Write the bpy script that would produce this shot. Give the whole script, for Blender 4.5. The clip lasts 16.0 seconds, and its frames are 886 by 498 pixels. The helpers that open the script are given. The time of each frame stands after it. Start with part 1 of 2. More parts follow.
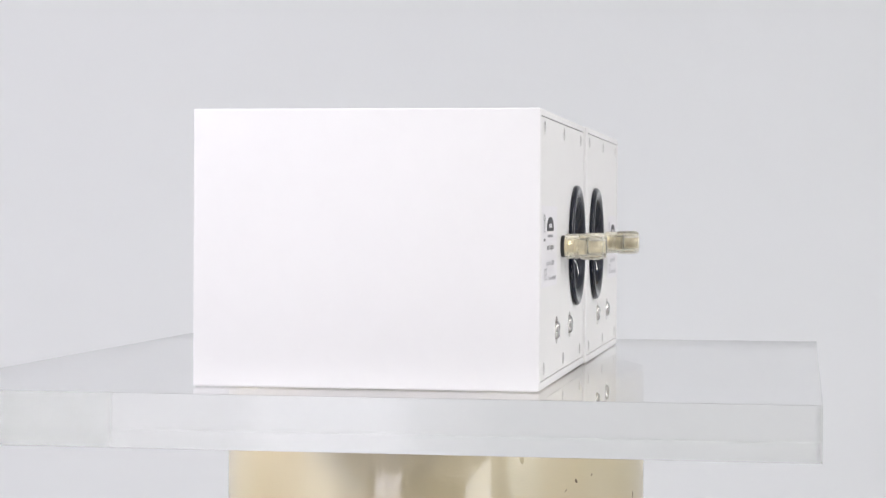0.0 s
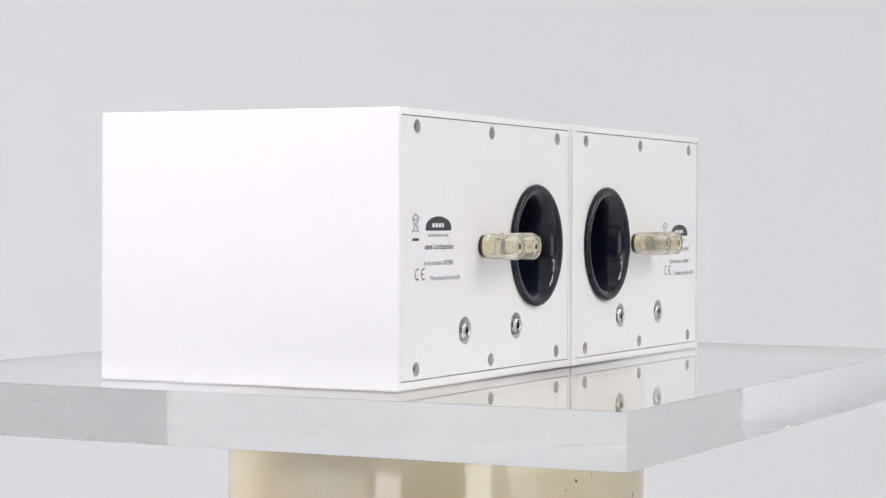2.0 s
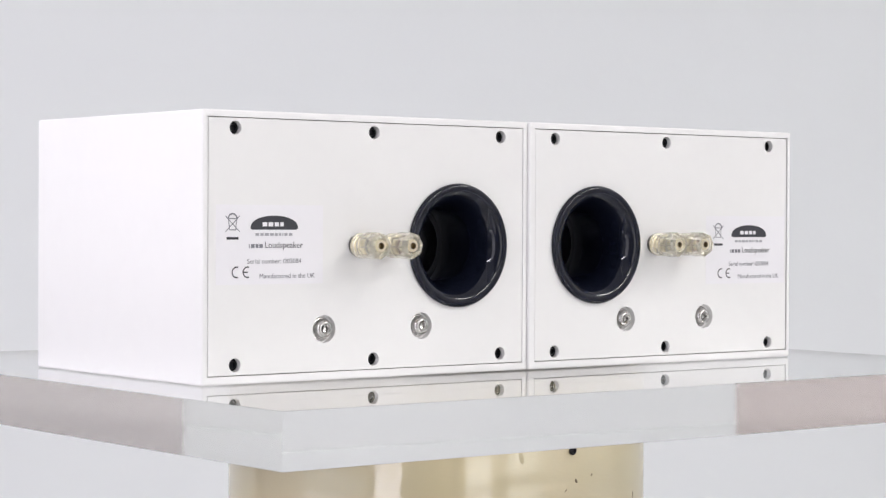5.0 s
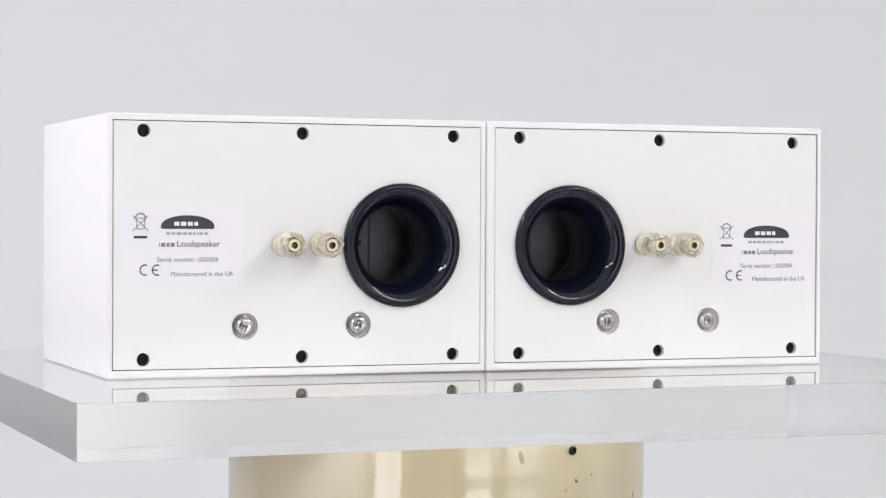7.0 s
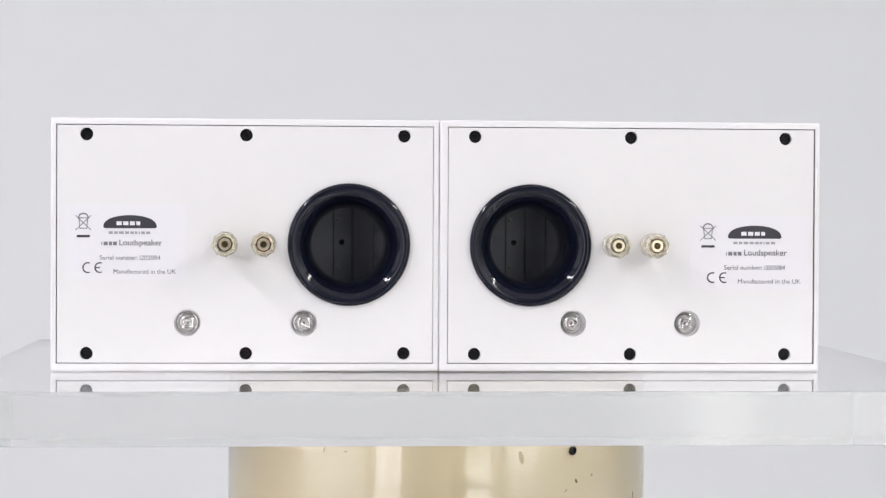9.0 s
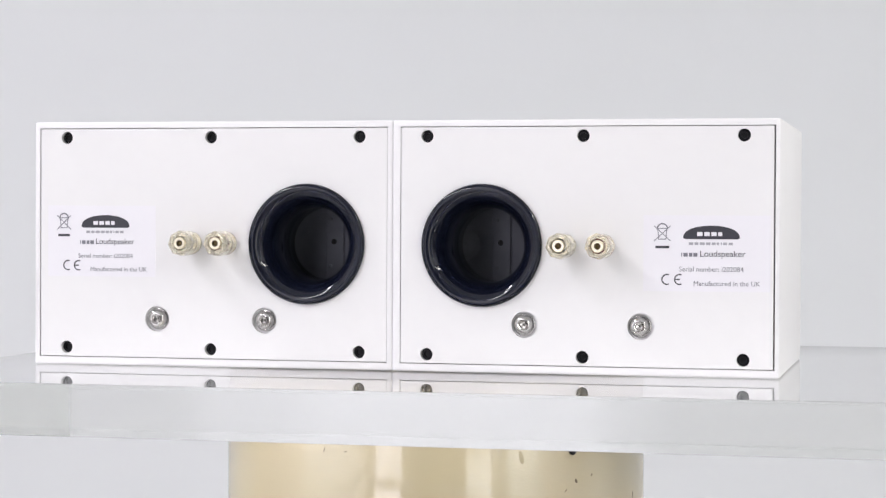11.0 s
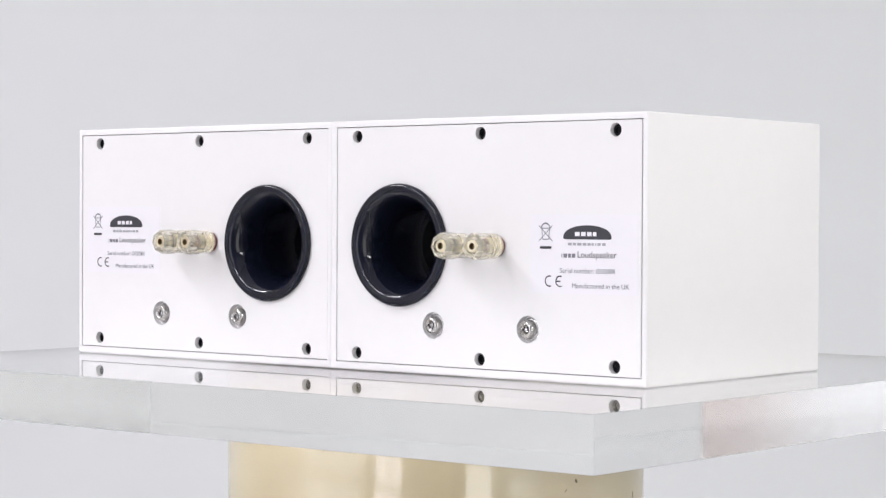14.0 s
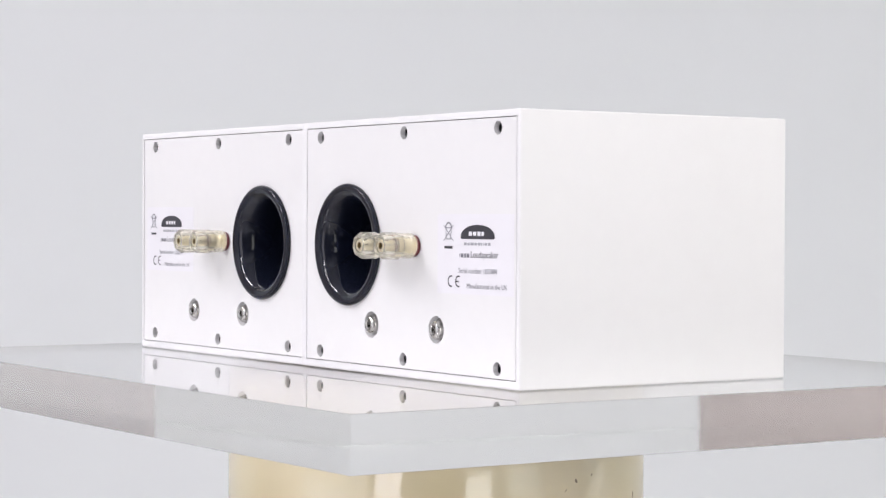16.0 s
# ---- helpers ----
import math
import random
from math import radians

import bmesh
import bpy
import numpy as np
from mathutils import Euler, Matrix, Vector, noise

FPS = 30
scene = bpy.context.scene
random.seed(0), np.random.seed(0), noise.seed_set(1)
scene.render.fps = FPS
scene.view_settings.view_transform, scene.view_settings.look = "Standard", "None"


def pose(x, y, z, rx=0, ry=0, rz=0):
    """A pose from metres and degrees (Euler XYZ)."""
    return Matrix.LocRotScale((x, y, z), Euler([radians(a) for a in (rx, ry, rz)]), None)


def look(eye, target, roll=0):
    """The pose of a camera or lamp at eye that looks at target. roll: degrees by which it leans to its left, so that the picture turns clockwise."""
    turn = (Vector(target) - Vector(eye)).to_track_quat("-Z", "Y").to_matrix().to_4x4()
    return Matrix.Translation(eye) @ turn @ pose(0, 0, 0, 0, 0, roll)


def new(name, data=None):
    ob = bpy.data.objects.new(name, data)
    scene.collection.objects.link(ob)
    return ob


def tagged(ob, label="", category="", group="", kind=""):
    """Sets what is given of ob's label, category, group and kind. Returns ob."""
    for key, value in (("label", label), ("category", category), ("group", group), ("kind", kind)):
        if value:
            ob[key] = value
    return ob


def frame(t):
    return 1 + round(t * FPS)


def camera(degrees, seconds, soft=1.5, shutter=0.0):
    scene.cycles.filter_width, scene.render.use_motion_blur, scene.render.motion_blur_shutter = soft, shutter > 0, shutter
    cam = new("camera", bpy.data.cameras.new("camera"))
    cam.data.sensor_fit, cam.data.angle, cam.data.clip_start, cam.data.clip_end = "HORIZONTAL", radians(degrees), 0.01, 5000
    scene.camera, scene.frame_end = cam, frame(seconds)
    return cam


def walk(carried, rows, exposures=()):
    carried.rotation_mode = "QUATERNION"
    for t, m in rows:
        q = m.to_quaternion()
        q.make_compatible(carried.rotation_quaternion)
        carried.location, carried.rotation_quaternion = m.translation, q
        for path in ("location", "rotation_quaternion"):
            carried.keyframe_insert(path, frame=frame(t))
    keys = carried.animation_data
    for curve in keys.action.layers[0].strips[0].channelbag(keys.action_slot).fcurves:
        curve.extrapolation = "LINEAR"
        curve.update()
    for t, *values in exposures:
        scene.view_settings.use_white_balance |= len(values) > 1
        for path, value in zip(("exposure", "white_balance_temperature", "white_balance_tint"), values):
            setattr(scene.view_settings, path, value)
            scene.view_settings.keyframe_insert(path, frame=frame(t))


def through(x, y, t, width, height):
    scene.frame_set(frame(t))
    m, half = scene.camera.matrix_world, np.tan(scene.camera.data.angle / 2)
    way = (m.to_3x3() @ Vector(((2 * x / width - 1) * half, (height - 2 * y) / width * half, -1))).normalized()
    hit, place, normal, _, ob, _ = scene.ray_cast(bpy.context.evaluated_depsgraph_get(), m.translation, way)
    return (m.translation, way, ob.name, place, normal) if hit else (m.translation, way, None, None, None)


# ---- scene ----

# ---- camera: it stands still, the turntable turns ----
cam = camera(23.241, 16.0, soft=1.35, shutter=0.2)
STAND = pose(0.0, -1.2023, 0.0793, 90 - 0.785, 0, -0.157) @ pose(0, 0, 0, 0, 0, 0.275)
walk(cam, [(0.0, STAND), (16.0, STAND)])

# seconds and degrees of the turntable
TURN = [(0.0, 80.33), (0.5, 76.23), (1.0, 71.93), (1.5, 67.88), (2.0, 63.43), (2.5, 59.33), (3.0, 54.88), (3.5, 50.89), (4.0, 46.44),
        (4.5, 42.22), (5.0, 37.99), (5.5, 33.77), (6.0, 29.54),
        (6.5, 25.32), (7.0, 20.97), (7.5, 16.80), (8.0, 12.42), (8.5, 8.29), (9.0, 3.77),
        (9.5, -0.46), (10.0, -4.69), (10.5, -8.93), (11.0, -13.16),
        (11.5, -17.39), (12.0, -21.79), (12.5, -25.85), (13.0, -30.37), (13.5, -34.57), (14.0, -39.16), (14.5, -43.37),
        (15.0, -48.00), (15.5, -52.07), (16.0, -56.48)]

# ---- light: two tall softboxes beside the camera, two rows of ceiling lights ----
world = bpy.data.worlds.new("world")
scene.world = world
world.use_nodes = True
world.node_tree.nodes["Background"].inputs[0].default_value = (0.8, 0.85, 0.9, 1)
world.node_tree.nodes["Background"].inputs[1].default_value = 0.05
scene.view_settings.exposure = 0.07


def area(name, eye, target, w, h, watts, colour):
    data = bpy.data.lights.new(name, "AREA")
    data.shape, data.size, data.size_y, data.energy, data.color = "RECTANGLE", w, h, watts, colour
    ob = new(name, data)
    ob.matrix_world = look(eye, target)
    return ob


area("softbox_lamp", (-1.08, -2.27, 0.20), (0, 0, 0.1), 0.62, 2.1, 8.7, (0.945, 0.905, 1.0))
area("softbox_lamp", (0.95, -2.27, 0.10), (0, 0, 0.1), 0.60, 1.8, 7.6, (1.0, 0.98, 0.955))
for y in (-2.2, -1.05, 0.1):
    area("ceiling_light", (-1.58, y, 1.57), (-1.58, y, 0), 0.14, 0.9, 19.3, (0.96, 0.935, 1.0))
    area("ceiling_light", (2.0, y - 0.4, 1.57), (2.0, y - 0.4, 0), 0.14, 0.9, 16.9, (1.0, 0.985, 0.95))


# ---- materials ----
def material(name, colour, rough=0.4, metal=0.0, coat=0.0, grain=0.0, scale=60.0, bump=0.0, bump_scale=400.0, rough_var=0.0, stretch=(1, 1, 1), spec=0.5, coat_ior=1.5):
    m = bpy.data.materials.new(name)
    m.use_nodes = True
    nt = m.node_tree
    b = nt.nodes["Principled BSDF"]
    b.inputs["Base Color"].default_value = (*colour, 1)
    b.inputs["Roughness"].default_value = rough
    b.inputs["Metallic"].default_value = metal
    b.inputs["Specular IOR Level"].default_value = spec
    b.inputs["Coat Weight"].default_value = coat
    b.inputs["Coat IOR"].default_value = coat_ior
    b.inputs["Coat Roughness"].default_value = 0.03
    co = nt.nodes.new("ShaderNodeTexCoord")
    mp = nt.nodes.new("ShaderNodeMapping")
    mp.inputs["Scale"].default_value = stretch
    nt.links.new(co.outputs["Object"], mp.inputs["Vector"])

    def noise_tex(s, detail=4.0):
        n = nt.nodes.new("ShaderNodeTexNoise")
        n.inputs["Scale"].default_value, n.inputs["Detail"].default_value = s, detail
        nt.links.new(mp.outputs[0], n.inputs["Vector"])
        return n

    if grain:
        n1, n2 = noise_tex(scale), noise_tex(scale * 0.12, 2.0)
        add = nt.nodes.new("ShaderNodeMath")
        nt.links.new(n1.outputs[0], add.inputs[0])
        nt.links.new(n2.outputs[0], add.inputs[1])
        rng = nt.nodes.new("ShaderNodeMapRange")
        rng.inputs["From Min"].default_value, rng.inputs["From Max"].default_value = 0.6, 1.4
        rng.inputs["To Min"].default_value, rng.inputs["To Max"].default_value = 1 - grain, 1 + grain
        nt.links.new(add.outputs[0], rng.inputs["Value"])
        mul = nt.nodes.new("ShaderNodeVectorMath")
        mul.operation = "SCALE"
        mul.inputs[0].default_value = colour
        nt.links.new(rng.outputs[0], mul.inputs["Scale"])
        nt.links.new(mul.outputs[0], b.inputs["Base Color"])
    if rough_var:
        n3 = noise_tex(scale * 0.5)
        r3 = nt.nodes.new("ShaderNodeMapRange")
        r3.inputs["To Min"].default_value, r3.inputs["To Max"].default_value = rough - rough_var, rough + rough_var
        nt.links.new(n3.outputs[0], r3.inputs["Value"])
        nt.links.new(r3.outputs[0], b.inputs["Roughness"])
    if bump:
        n4 = noise_tex(bump_scale, 3.0)
        bp = nt.nodes.new("ShaderNodeBump")
        bp.inputs["Strength"].default_value, bp.inputs["Distance"].default_value = 1.0, bump
        nt.links.new(n4.outputs[0], bp.inputs["Height"])
        nt.links.new(bp.outputs[0], b.inputs["Normal"])
        nt.links.new(bp.outputs[0], b.inputs["Coat Normal"])
    return m


def clear(name, tint, rough, ior=1.49, through=1.0):
    m = bpy.data.materials.new(name)
    m.use_nodes = True
    b = m.node_tree.nodes["Principled BSDF"]
    b.inputs["Base Color"].default_value = (*tint, 1)
    b.inputs["Transmission Weight"].default_value = through
    b.inputs["Roughness"].default_value = rough
    b.inputs["IOR"].default_value = ior
    return m


WHITE = material("white_satin_lacquer", (0.81, 0.805, 0.81), 0.42, grain=0.012, scale=90, bump=0.00002, bump_scale=900, rough_var=0.05)
PANEL = material("white_panel_paint", (0.79, 0.785, 0.785), 0.5, grain=0.012, scale=120, bump=0.00003, bump_scale=1500, rough_var=0.05)
BLACK = material("black_gloss_plastic", (0.0062, 0.0078, 0.0165), 0.06, bump=0.00010, bump_scale=170, rough_var=0.02, spec=0.36)
INNER = material("dark_inner_board", (0.24, 0.25, 0.29), 0.6, grain=0.2, scale=80)
SCREW = material("black_oxide_steel", (0.007, 0.007, 0.009), 0.42, rough_var=0.1, scale=900, spec=0.2)
CHROME = material("bright_steel", (0.54, 0.53, 0.52), 0.14, metal=1.0, grain=0.08, scale=700, rough_var=0.08)
GOLD = material("gilt_brass", (0.90, 0.83, 0.64), 0.28, metal=1.0, grain=0.06, scale=900)
SOCKET = material("dull_brass", (0.24, 0.18, 0.09), 0.4, metal=1.0, grain=0.1, scale=900)
# dark brown of the line drawn where plate and column meet
LINE_BROWN = material("contact_line_brown", (0.10, 0.075, 0.045), 0.9, grain=0.3, scale=500)
RED = material("red_plastic", (0.13, 0.02, 0.028), 0.4, grain=0.05, scale=500)
COLLAR = material("black_collar_plastic", (0.02, 0.02, 0.02), 0.4, grain=0.1, scale=500)
CLEAR = clear("clear_post_plastic", (0.99, 0.96, 0.85), 0.05, ior=1.37, through=0.80)
ACRYLIC = clear("clear_acrylic", (0.985, 0.992, 0.99), 0.0)
EDGE = clear("polished_acrylic_edge", (0.985, 0.99, 0.972), 0.075)
PAPER = material("label_paper", (0.797, 0.787, 0.820), 0.5, grain=0.008, scale=300)
INK = material("black_ink", (0.035, 0.035, 0.045), 0.5, grain=0.1, scale=800)
PALE_INK = material("pale_grey_ink", (0.36, 0.36, 0.39), 0.5, grain=0.05, scale=800)
GREY_INK = material("grey_ink", (0.20, 0.20, 0.23), 0.5, grain=0.05, scale=800)
CREAM = material("cream_gloss_paint", (0.355, 0.298, 0.172), 0.45, coat=1.0, grain=0.035, scale=25, bump=0.000045, bump_scale=300, rough_var=0.05, stretch=(1, 1, 2.4), coat_ior=2.2)
CHIP = material("chipped_paint", (0.09, 0.06, 0.03), 0.7, grain=0.3, scale=900)
SMUDGE = material("smudged_paint", (0.325, 0.275, 0.165), 0.5, coat=0.9, grain=0.1, scale=600)
WALL = material("pale_wall_paint", (0.771, 0.795, 0.808), 0.75, grain=0.008, scale=2, bump=0.00008, bump_scale=120)
DARK_WALL = material("dark_grey_wall_paint", (0.16, 0.16, 0.165), 0.8, grain=0.03, scale=3, bump=0.0003, bump_scale=120)
TAUPE = material("taupe_wall_paint", (0.50, 0.45, 0.43), 0.75, grain=0.05, scale=4, bump=0.0004, bump_scale=120)
MAUVE = material("mauve_wall_paint", (0.50, 0.475, 0.49), 0.75, grain=0.03, scale=4, bump=0.0004, bump_scale=120)
CEIL = material("ceiling_paint", (0.82, 0.82, 0.82), 0.8, grain=0.01, scale=4)
FLOOR = material("pale_vinyl_floor", (0.68, 0.67, 0.66), 0.45, grain=0.05, scale=6, bump=0.0003, bump_scale=90)


# ---- mesh helpers ----
def mesh_of(bm, mat, angle=35):
    bmesh.ops.recalc_face_normals(bm, faces=bm.faces)
    me = bpy.data.meshes.new("mesh")
    for f in bm.faces:
        f.smooth = True
    bm.to_mesh(me)
    bm.free()
    me.set_sharp_from_angle(angle=radians(angle))
    me.materials.append(mat)
    return me


def part(name, bm, mat, parent=None, label="", angle=35):
    me = bm if isinstance(bm, bpy.types.Mesh) else mesh_of(bm, mat, angle)
    ob = new(name, me)
    ob.parent = parent
    return tagged(ob, label) if label else ob


def block(bm, x0, y0, z0, x1, y1, z1, bevel=0.0, seg=2):
    m = Matrix.Translation(((x0 + x1) / 2, (y0 + y1) / 2, (z0 + z1) / 2)) @ Matrix.Diagonal((x1 - x0, y1 - y0, z1 - z0, 1))
    made = bmesh.ops.create_cube(bm, size=1, matrix=m)
    if bevel:
        edges = list({e for v in made["verts"] for e in v.link_edges})
        bmesh.ops.bevel(bm, geom=edges, offset=bevel, segments=seg, profile=0.5, affect="EDGES")
    return bm


def lathe(bm, rings, seg, place):
    """Rings of (radius, height) round the z axis of place; a radius of 0 closes the end."""
    prev = None
    for r, h in rings:
        if r == 0:
            row = [bm.verts.new(place @ Vector((0, 0, h)))]
        else:
            row = [bm.verts.new(place @ Vector((r * math.cos(2 * math.pi * i / seg), r * math.sin(2 * math.pi * i / seg), h))) for i in range(seg)]
        if prev:
            for i in range(seg):
                j = (i + 1) % seg
                a, b = prev[i % len(prev)], prev[j % len(prev)]
                c, d = row[j % len(row)], row[i % len(row)]
                f = [v for k, v in enumerate((a, b, c, d)) if v not in (a, b, c, d)[:k]]
                if len(f) > 2:
                    bm.faces.new(f)
        prev = row
    return bm


def cut(bm, cutter, mat, angle=30):
    """The first shape less the second, as a mesh."""
    obs = []
    for b in (bm, cutter):
        bmesh.ops.recalc_face_normals(b, faces=b.faces)
        me = bpy.data.meshes.new("shape")
        b.to_mesh(me)
        b.free()
        obs.append(new("shape", me))
    mod = obs[0].modifiers.new("cut", "BOOLEAN")
    mod.operation, mod.solver, mod.object = "DIFFERENCE", "EXACT", obs[1]
    deps = bpy.context.evaluated_depsgraph_get()
    out = bpy.data.meshes.new_from_object(obs[0].evaluated_get(deps))
    for o in obs:
        bpy.data.objects.remove(o)
    out.polygons.foreach_set("use_smooth", [True] * len(out.polygons))
    out.set_sharp_from_angle(angle=radians(angle))
    out.materials.clear()
    out.materials.append(mat)
    return out


def out_of(x, z, y):
    """A place on the rear panel whose z axis points out of it."""
    return Matrix.Translation((x, y, z)) @ Matrix.Rotation(radians(90), 4, "X")


# ---- the room ----
def slab(name, box, mat, label, category):
    bm = bmesh.new()
    block(bm, *box)
    return tagged(part(name, bm, mat), label, category, kind="structure")


slab("floor", (-2.6, -3.2, -1.12, 2.6, 2.2, -1.0), FLOOR, "pale grey vinyl studio floor", "floor")
slab("ceiling", (-2.6, -3.2, 1.6, 2.6, 2.2, 1.7), CEIL, "plain white painted ceiling", "ceiling")
slab("wall_north", (-2.6, 2.0, -1.0, 2.6, 2.2, 1.6), WALL, "plain pale grey painted studio wall", "wall")
slab("wall_south", (-2.6, -3.2, -1.0, 2.6, -3.0, 1.6), DARK_WALL, "plain dark grey painted studio wall", "wall")
slab("wall_west_1", (-2.6, -3.0, -1.0, -2.4, -0.62, 1.6), WALL, "plain pale grey painted studio wall", "wall")
slab("wall_west_3", (-2.6, 1.15, -1.0, -2.4, 2.0, 1.6), WALL, "plain pale grey painted studio wall", "wall")
slab("wall_west_2", (-2.6, -0.62, -1.0, -2.4, 1.15, 1.6), TAUPE, "plain taupe painted studio wall", "wall")
slab("wall_east_1", (2.4, -3.0, -1.0, 2.6, -1.5, 1.6), WALL, "plain pale grey painted studio wall", "wall")
slab("wall_east_2", (2.4, -1.5, -1.0, 2.6, -0.1, 1.6), MAUVE, "plain mauve-grey painted studio wall", "wall")
slab("wall_east_3", (2.4, -0.1, -1.0, 2.6, 2.0, 1.6), WALL, "plain pale grey painted studio wall", "wall")

PLATE_LOW = -0.0252


# ---- the pedestal under the turning plate ----
def pedestal():
    ob = tagged(new("pedestal"), "cream gloss painted round pedestal with small paint chips", "pedestal")
    ob.location = (0, 0, -1.0)
    top = 1.0 + PLATE_LOW
    r = 0.1157
    bm = bmesh.new()
    lathe(bm, [(0, 0), (r + 0.012, 0), (r + 0.012, 0.02), (r, 0.03), (r, 0.2), (r, 0.4), (r, 0.6), (r, 0.8), (r, top - 0.0024), (r - 0.0008, top - 0.0011), (r - 0.002, top - 0.0008), (0, top - 0.0008)], 160, Matrix())
    part("column", bm, CREAM, ob)
    # no known part: thin dark disc added to draw the contact line
    part("contact_line_disc", lathe(bmesh.new(), [(0, top - 0.0008), (r - 0.0012, top - 0.0008), (r - 0.0012, top), (0, top)], 120, Matrix()), LINE_BROWN, ob, "thin dark brown disc added as the dark line under the plate")

    def on_side(deg, z):
        a = radians(deg)
        return Matrix.Translation((r * math.sin(a), -r * math.cos(a), z)) @ Matrix.Rotation(a, 4, "Z") @ Matrix.Rotation(radians(90), 4, "X")

    bm = bmesh.new()
    lathe(bm, [(0, -0.001), (0.0022, -0.001), (0.0023, 0.0009), (0.0016, 0.0013), (0.0013, 0.0004), (0, 0.0004)], 20, on_side(37.4, top - 0.0144))
    part("set_screw", bm, SCREW, ob, "small dark set screw")
    for deg, down, w, h, tilt in ((38.8, 0.0304, 0.0013, 0.0026, 25), (44.4, 0.0280, 0.0008, 0.0015, -20), (65.9, 0.0428, 0.0007, 0.0034, 0),
                                  (-29.7, 0.0136, 0.0006, 0.0026, -15), (-23.5, 0.0140, 0.0018, 0.0006, 10), (35.3, 0.0350, 0.0005, 0.0020, -40),
                                  (-44.0, 0.0420, 0.0008, 0.0006, 0)):
        bm = bmesh.new()
        m = on_side(deg, top - down) @ Matrix.Rotation(radians(tilt), 4, "Z") @ Matrix.Diagonal((w, h, 1, 1))
        lathe(bm, [(0, -0.0004), (0.5, -0.0004), (0.5, 0.00012), (0, 0.00016)], 9, m)
        part("paint_chip", bm, CHIP, ob, "small brown chip in the paint")
    bm = bmesh.new()
    lathe(bm, [(0, -0.0004), (0.5, -0.0004), (0.5, 0.00010), (0, 0.00012)], 18, on_side(22.0, top - 0.0165) @ Matrix.Rotation(radians(12), 4, "Z") @ Matrix.Diagonal((0.0026, 0.0070, 1, 1)))
    part("smudge", bm, SMUDGE, ob, "faint grey smudge on the paint")
    return ob


# ---- the clear plate ----
def turning_plate():
    ob = tagged(new("turntable_plate"), "thick clear acrylic plate with polished edges on the pedestal", "turntable")
    bm = bmesh.new()
    block(bm, -0.2448, -0.2105, 0.0, 0.2546, 0.2155, 0.0252, 0.00008, 1)
    sheet = part("acrylic_sheet", bm, ACRYLIC, ob, angle=20)
    sheet.visible_shadow = False
    # the sawn and polished edges are a little less clear than the faces
    sheet.data.materials.append(EDGE)
    for f in sheet.data.polygons:
        f.material_index = 1 if abs(f.normal.z) < 0.1 else 0
    return ob


# ---- the label on the rear panel ----
def words(text, size, x, z, y, mat, parent):
    data = bpy.data.curves.new("words", "FONT")
    data.body, data.size, data.resolution_u = text, 1.0, 3
    ob = new("words", data)
    me = bpy.data.meshes.new_from_object(ob.evaluated_get(bpy.context.evaluated_depsgraph_get()))
    bpy.data.objects.remove(ob)
    co = np.empty(len(me.vertices) * 3)
    me.vertices.foreach_get("co", co)
    co = co.reshape(-1, 3)
    lo, hi = co[:, 0].min(), co[:, 0].max()
    k = size / (hi - lo)
    px = (co[:, 0] - lo) * k + x
    pz = co[:, 1] * k + z
    me.vertices.foreach_set("co", np.stack([px, np.full(len(px), y), pz], 1).ravel())
    me.update()
    me.materials.clear()
    me.materials.append(mat)
    return part("lettering", me, mat, parent)


def flat(points, y):
    bm = bmesh.new()
    bm.faces.new([bm.verts.new((x, y, z)) for x, z in points])
    return bm


def stroke(bm, pts, w, y, cap=1):
    """A line of even width through the points, in the label's plane."""
    for (ax, az), (bx, bz) in zip(pts, pts[1:]):
        d = Vector((bx - ax, bz - az)).normalized() * (w / 2)
        c = d * cap
        q = [(ax - c.x - d.y, az - c.y + d.x), (bx + c.x - d.y, bz + c.y + d.x), (bx + c.x + d.y, bz + c.y - d.x), (ax - c.x + d.y, az - c.y - d.x)]
        bm.faces.new([bm.verts.new((x, y, z)) for x, z in q])
    return bm


def arc(cx, cz, r, a0, a1, n=14):
    return [(cx + r * math.cos(radians(a0 + (a1 - a0) * i / n)), cz + r * math.sin(radians(a0 + (a1 - a0) * i / n))) for i in range(n + 1)]


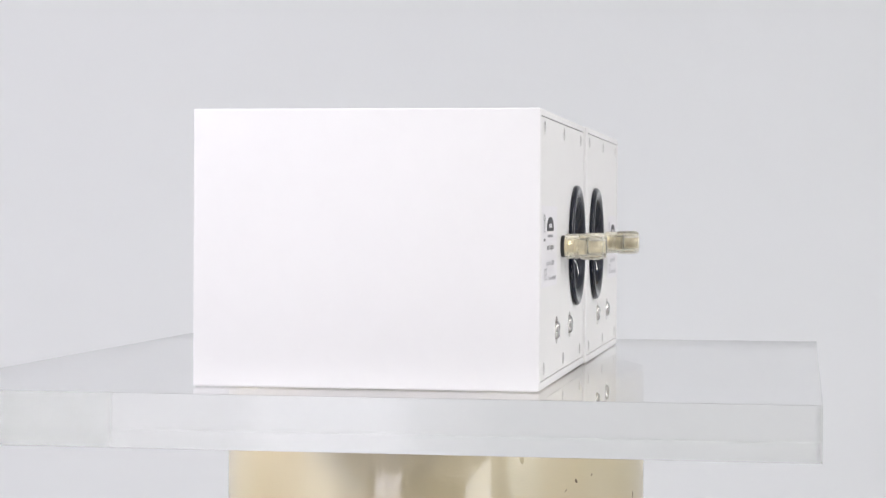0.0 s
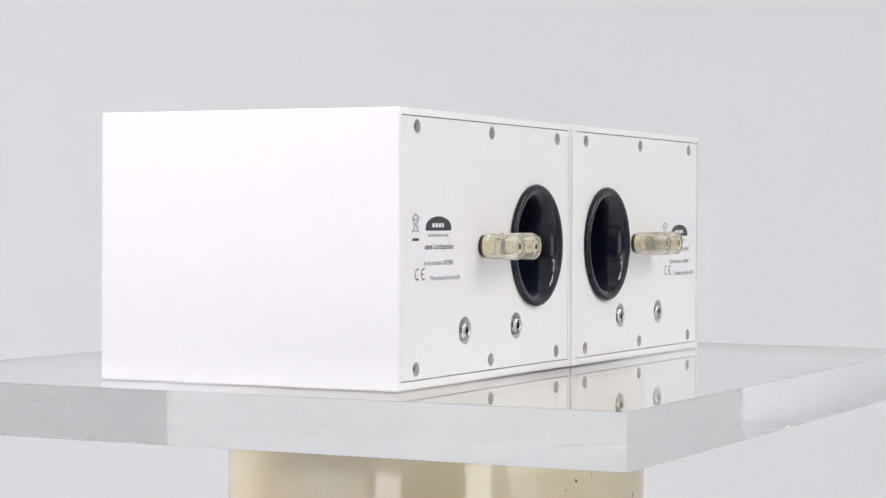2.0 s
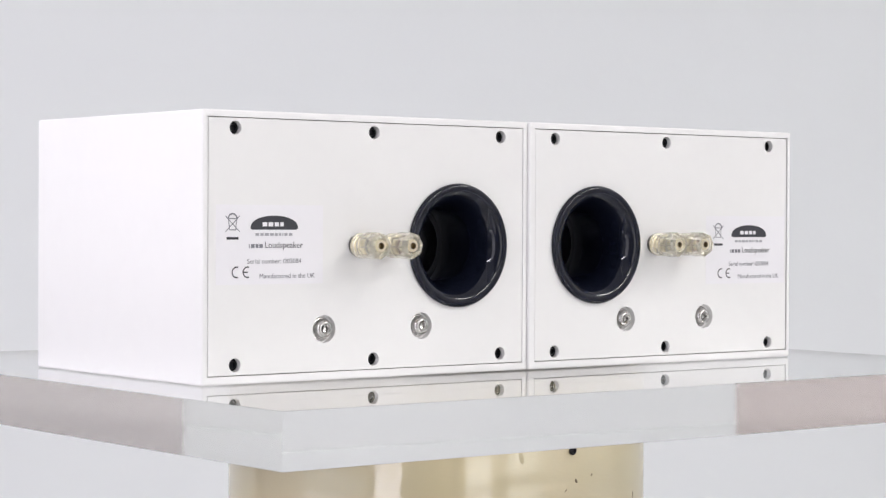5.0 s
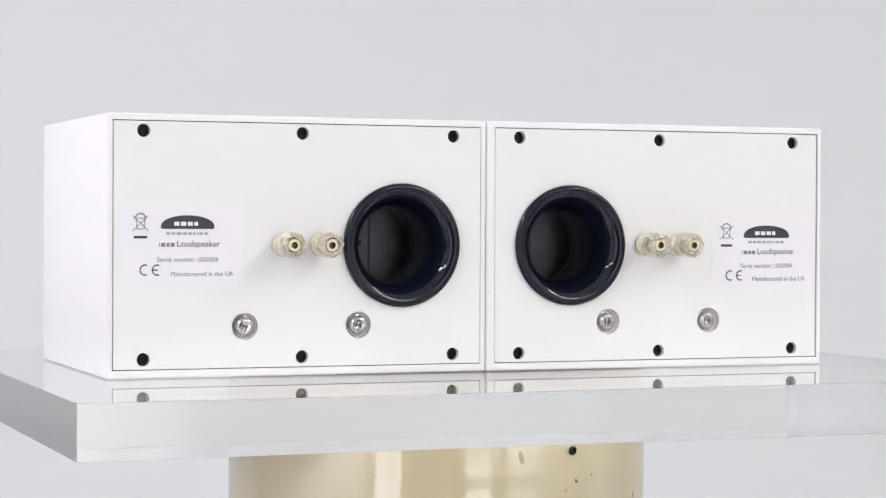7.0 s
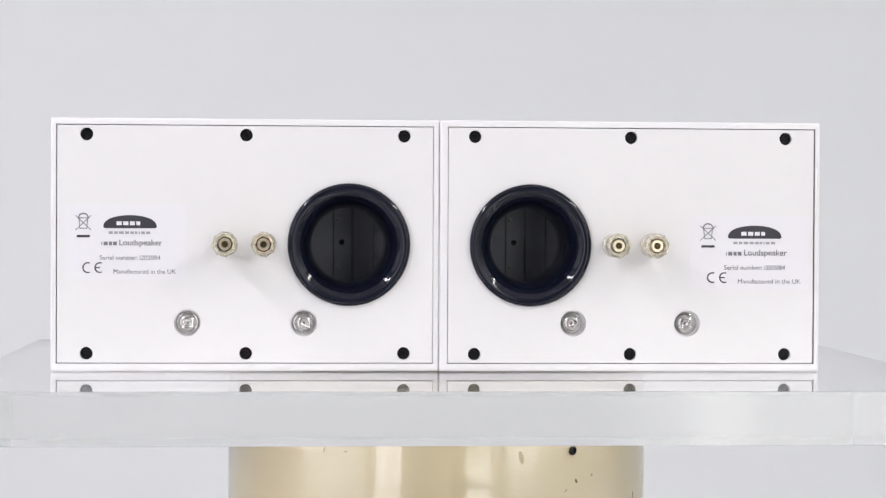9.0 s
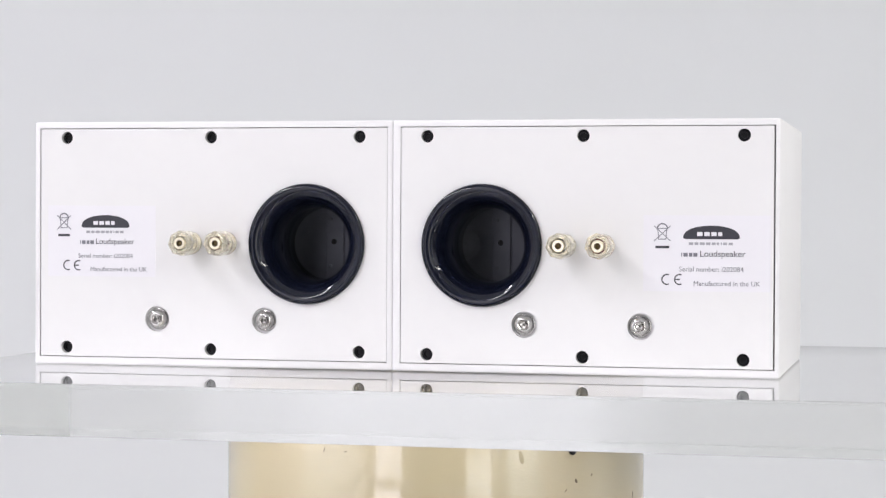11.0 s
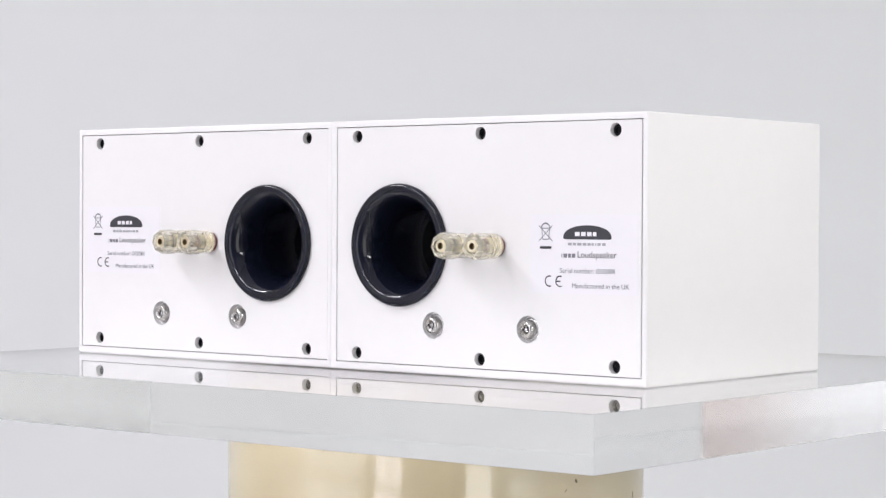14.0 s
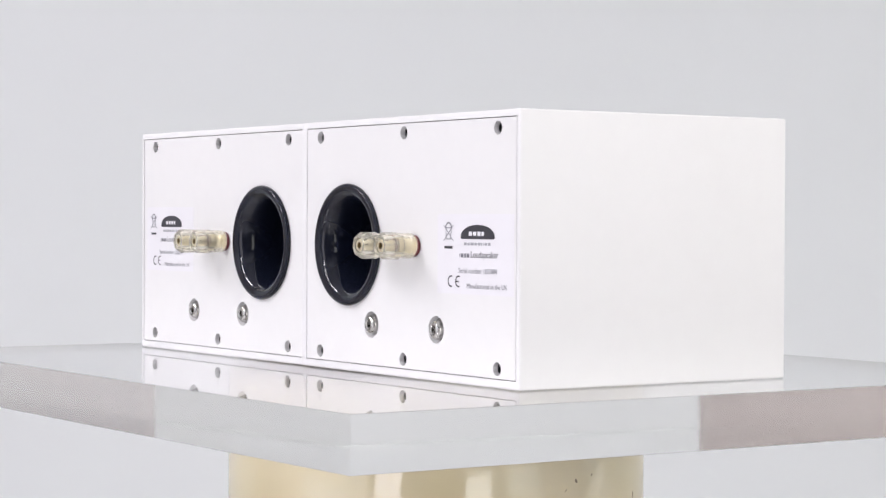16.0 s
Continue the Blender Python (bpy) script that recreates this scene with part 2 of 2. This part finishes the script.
def paper_label(x0, z0, x1, z1, y, parent):
    """Everything on it is placed by fractions of its width and height."""
    bm = bmesh.new()
    block(bm, x0, y - 0.0001, z0, x1, y + 0.0003, z1)
    lab = part("label", bm, PAPER, parent, "pale lilac-white printed paper label")
    w, h, top = x1 - x0, z1 - z0, y - 0.00022
    X = lambda u: x0 + u * w
    Z = lambda v: z1 - v * h
    # dome-shaped maker's mark with a plain light bar for its name
    cx, ax_, base, tall = X(0.537), 0.222 * w, Z(0.30), 0.165 * h
    dome = [(cx + ax_ * math.cos(t), base + tall * math.sin(t) ** 0.8) for t in np.linspace(0, math.pi, 40)]
    dome += [(cx - ax_ * 0.93, base - 0.012 * h), (cx + ax_ * 0.93, base - 0.012 * h)]
    part("maker_mark", flat(dome, top), INK, lab, "black dome-shaped mark")
    for name, mat, v, tall_bar, lift, spans in (
            ("mark_bar", PAPER, 0.245, 0.052, 0.00012, ((0.425, 0.468), (0.481, 0.524), (0.537, 0.578), (0.590, 0.622))),
            ("name_bar", PALE_INK, 0.372, 0.034, 0.0, ((0.36, 0.395), (0.405, 0.435), (0.445, 0.485), (0.495, 0.53), (0.54, 0.57), (0.578, 0.598), (0.61, 0.62), (0.63, 0.66), (0.672, 0.705))),
            ("type_bar", GREY_INK, 0.518, 0.050, 0.0, ((0.30, 0.307), (0.318, 0.352), (0.362, 0.388), (0.396, 0.428)))):
        for u0, u1 in spans:
            part(name, stroke(bmesh.new(), [(X(u0), Z(v)), (X(u1), Z(v))], tall_bar * h, top - lift, 0), mat, lab)
    words("Loudspeaker", 0.355 * w, X(0.450), Z(0.542), top, INK, lab)
    words("Serial number: i202084", 0.505 * w, X(0.285), Z(0.738), top, GREY_INK, lab)
    words("Manufactured in the UK", 0.520 * w, X(0.400), Z(0.925), top, GREY_INK, lab)
    # conformity mark
    bm = bmesh.new()
    r = 0.062 * h * 1.05
    stroke(bm, arc(X(0.188), Z(0.845), r, 75, 285), 0.016 * h, top)
    stroke(bm, arc(X(0.288), Z(0.845), r, 75, 285), 0.016 * h, top)
    stroke(bm, [(X(0.288) - r, Z(0.845)), (X(0.285), Z(0.845))], 0.016 * h, top)
    part("conformity_mark", bm, INK, lab)
    # crossed-out bin
    bm = bmesh.new()
    lw = 0.011 * h
    stroke(bm, [(X(0.088), Z(0.145)), (X(0.212), Z(0.335))], lw, top)
    stroke(bm, [(X(0.212), Z(0.145)), (X(0.088), Z(0.335))], lw, top)
    stroke(bm, [(X(0.113), Z(0.175)), (X(0.122), Z(0.315)), (X(0.178), Z(0.315)), (X(0.187), Z(0.175)), (X(0.113), Z(0.175))], lw, top)
    stroke(bm, arc(X(0.15), Z(0.178), 0.040 * w, 0, 180, 10), lw * 1.6, top)
    part("bin_symbol", bm, GREY_INK, lab)
    bm = bmesh.new()
    stroke(bm, [(X(0.105), Z(0.420)), (X(0.195), Z(0.420))], 0.032 * h, top)
    part("bin_bar", bm, INK, lab)
    return lab


# ---- a loudspeaker on its side ----
W, DEPTH, H = 0.2000, 0.1644, 0.1308
REAR = -DEPTH / 2


def binding_post(x, z, collar, parent):
    post = part("binding_post", lathe(bmesh.new(), [(0, 0.0), (0.0046, 0.0), (0.0046, 0.0022), (0.0030, 0.0026), *[(0.0030 + 0.0007 * (i % 2), 0.0034 + 0.0007 * i) for i in range(7)], (0.0030, 0.0085), (0.0042, 0.0088), (0.0042, 0.0118),
                                                    (0.0027, 0.0122), (0.0027, 0.0185), (0.0032, 0.0188), (0.0032, 0.0196), (0.0029, 0.0200), (0.0017, 0.0200)], 28,
                                      out_of(x, z, REAR)), GOLD, parent, "gilt terminal post")
    part("socket", lathe(bmesh.new(), [(0.0017, 0.0200), (0.0015, 0.0197), (0.0014, 0.0176), (0.0006, 0.0172), (0.0005, 0.0184), (0, 0.0184)], 18, out_of(x, z, REAR)), SOCKET, post, "dark plug socket")
    name = "red" if collar is RED else "black"
    part("collar", lathe(bmesh.new(), [(0.0032, 0.0), (0.0053, 0.0), (0.0055, 0.0003), (0.0055, 0.0014), (0.0052, 0.0017), (0.0032, 0.0017)], 32, out_of(x, z, REAR)), collar, post, name + " plastic collar")
    # thin coloured ring round the core, under the clear nut
    part("ring", lathe(bmesh.new(), [(0.0026, 0.0128), (0.0039, 0.0128), (0.0039, 0.0134), (0.0026, 0.0134)], 28, out_of(x, z, REAR)), collar, post, name + " ring under the clear nut")
    # clear nut: ribbed foot, waist, eight flats in front with a chamfered end
    place = out_of(x, z, REAR) @ Matrix.Rotation(radians(7), 4, "Z")
    foot = lathe(bmesh.new(), [(0.0047, 0.0022), (0.0060, 0.0022), (0.0063, 0.0026), (0.0063, 0.0046), (0.0059, 0.0052), (0.0063, 0.0058), (0.0063, 0.0076), (0.0059, 0.0082),
                               (0.0059, 0.0092), (0.0047, 0.0092), (0.0047, 0.0022)], 24, place)
    part("clear_foot", foot, CLEAR, post, "clear ribbed plastic foot", angle=28).visible_shadow = False
    bm = lathe(bmesh.new(), [(0.0047, 0.0094), (0.0062, 0.0094), (0.0067, 0.0100), (0.0067, 0.0188), (0.0056, 0.0205), (0.0042, 0.0205), (0.0040, 0.0190), (0.0040, 0.0138), (0.0047, 0.0136), (0.0047, 0.0094)], 8, place)
    nut = part("clear_nut", bm, CLEAR, post, "clear faceted plastic nut", angle=28)
    return post


LOW = 0.0019


def cap_bolt(x, z, dx, parent):
    seat = out_of(x + dx * 0.6, z, REAR + LOW)
    bolt = part("cap_bolt", lathe(bmesh.new(), [(0.0024, 0.0031), (0.0027, 0.0033), (0.0033, 0.0032), (0.0041, 0.0026), (0.0046, 0.0017), (0.0049, 0.0004), (0.0049, -0.0010), (0, -0.0010)], 32,
                                  out_of(x + dx, z, REAR + LOW)), CHROME, parent, "bright steel button-head bolt")
    part("washer", lathe(bmesh.new(), [(0.0030, -0.0014), (0.0056, -0.0014), (0.0058, -0.0011), (0.0056, -0.0007), (0.0052, -0.0005), (0.0030, -0.0003)], 36, seat), CHROME, bolt)
    bm = bmesh.new()
    lathe(bm, [(0.0025, 0.0032), (0.0019, 0.0028), (0.0017, 0.0009), (0.0006, 0.0004), (0, 0.0010)], 6, out_of(x + dx, z, REAR + LOW))
    part("hex_socket", bm, CHROME, bolt)
    return bolt


def loudspeaker(m, collar_left, collar_right, lab, tx, px, left, right, label):
    """m: -1 has its port towards +x, 1 towards -x."""
    ob = tagged(new("loudspeaker"), label, "loudspeaker", "pair of loudspeakers")
    # cabinet, hollow behind the rear panel
    bm = block(bmesh.new(), -W / 2, REAR, 0.0003, W / 2, -REAR, H, 0.0010, 3)
    hole = block(bmesh.new(), left, REAR - 0.01, 0.0043, right, REAR + 0.12, H - 0.0033)
    part("cabinet", cut(bm, hole, WHITE), WHITE, ob)
    # rear panel with its holes
    screws = [(sx * 0.0817, z) for sx in (-1, 0, 1) for z in (0.0093 if m > 0 else 0.0096, 0.1224)]
    bolts = [(-0.0300, 0.0254), (0.0300, 0.0254)]
    bm = block(bmesh.new(), left + (0.0005 if m < 0 else 0.0003), REAR + 0.0002, 0.0047, right - (0.0002 if m < 0 else 0.0008), REAR + 0.014, H - 0.0037, 0.0002, 1)
    holes = bmesh.new()
    for x, z in screws:
        lathe(holes, [(0, -0.0058), (0.0033, -0.0058), (0.0033, 0.004), (0, 0.004)], 28, out_of(x, z, REAR))
    for x, z in bolts:
        lathe(holes, [(0, -0.0034), (0.0067, -0.0034), (0.0069, 0.004), (0, 0.004)], 40, out_of(x, z, REAR))
    lathe(holes, [(0, -0.03), (0.0285, -0.03), (0.0285, 0.004), (0, 0.004)], 72, out_of(px, 0.0662, REAR))
    panel = part("rear_panel", cut(bm, holes, PANEL), PANEL, ob, "white painted rear panel")
    for x, z in screws:
        bm = lathe(bmesh.new(), [(0, -0.0057), (0.0032, -0.0057), (0.0032, -0.0032), (0.0027, -0.0026), (0.0017, -0.0025), (0.0015, -0.0037), (0, -0.0037)], 24, out_of(x, z, REAR))
        part("screw", bm, SCREW, ob, "black recessed screw")
    for x, z in bolts:
        cap_bolt(x, z, -0.0008 if m > 0 else 0.0, ob)
    # flared port
    rings = [(0.0280, 0.0), (0.0316, 0.0), (0.0318, 0.0010), (0.0314, 0.0019), (0.0306, 0.0025), (0.0297, 0.0027)]
    rings += [(0.0193 + 0.0104 * (1 - math.sin(a)), 0.0027 - 0.0230 * (1 - math.cos(a))) for a in np.linspace(0.08, math.pi / 2, 22)]
    rings += [(0.0193, -0.0300), (0.0193, -0.0420), (0.0203, -0.0428)]
    port = part("port_flare", lathe(bmesh.new(), rings, 96, out_of(px, 0.0660, REAR)), BLACK, ob, "glossy black flared bass port", angle=60)
    part("chamber", lathe(bmesh.new(), [(0.0196, -0.0424), (0.0425, -0.0424), (0.0425, -0.0630), (0, -0.0630)], 64, out_of(px, 0.0662, REAR)), INNER, port, "dark inner chamber", angle=30)
    deep = REAR + 0.0628
    part("inner_strip", block(bmesh.new(), px - 0.0070, deep - 0.0012, 0.036, px + 0.0030, deep, 0.096, 0.0004, 1), INNER, port)
    part("inner_board", block(bmesh.new(), px + 0.0037, deep - 0.0010, 0.036, px + 0.0150, deep, 0.096, 0.0004, 1), INNER, port)
    part("inner_screw", lathe(bmesh.new(), [(0, 0.0002), (0.0011, 0.0002), (0.0014, 0.0008), (0.0016, 0.0)], 14, out_of(px - 0.0025, 0.0667, deep - 0.0012)), SCREW, port)
    for dx, dz in ((-0.0045, 0.0130), (-0.0045, -0.0130), (0.0070, 0.0160), (0.0105, 0.0160), (0.0070, -0.0160)):
        part("inner_rivet", lathe(bmesh.new(), [(0, 0.0009), (0.0009, 0.0007), (0.0011, 0.0)], 10, out_of(px + dx, 0.0662 + dz, deep - 0.0012)), INNER, port)
    hub = out_of(px - m * 0.0222, 0.0657, deep)
    part("inner_hub", lathe(bmesh.new(), [(0, 0.0016), (0.0050, 0.0016), (0.0062, 0.0011), (0.0070, 0.0006), (0.0082, 0.0)], 36, hub), INNER, port, angle=40)
    part("inner_screw", lathe(bmesh.new(), [(0, 0.0022), (0.0013, 0.0020), (0.0016, 0.0014)], 14, hub), INNER, port)
    binding_post(tx[0], 0.0662, collar_left, ob)
    binding_post(tx[1], 0.0662, collar_right, ob)
    paper_label(*lab, REAR + 0.0002, ob)
    return ob


pedestal()
plate = turning_plate()
BOX_Y = -0.0005
speaker_a = loudspeaker(-1, COLLAR, RED, (-0.0925, 0.0478, -0.0310, 0.0859), (-0.0103, 0.0093), 0.0532, -0.0972, 0.0970,
                        "white lacquered loudspeaker on its side, bass port near its twin")
speaker_b = loudspeaker(1, COLLAR, RED, (0.0312, 0.0436, 0.0952, 0.0820), (-0.0092, 0.0107), -0.0526, -0.0959, 0.0975,
                        "white lacquered loudspeaker on its side, lower-set label near its end")


# ---- everything on the plate turns with it ----
def motions():
    for thing, x, y, z in ((plate, 0, 0, PLATE_LOW), (speaker_a, -0.1044, BOX_Y, 0.0), (speaker_b, 0.0958, BOX_Y - 0.0012, 0.0)):
        walk(thing, [(t, pose(0, 0, 0, 0, 0, a) @ pose(x, y, z)) for t, a in TURN])


motions()
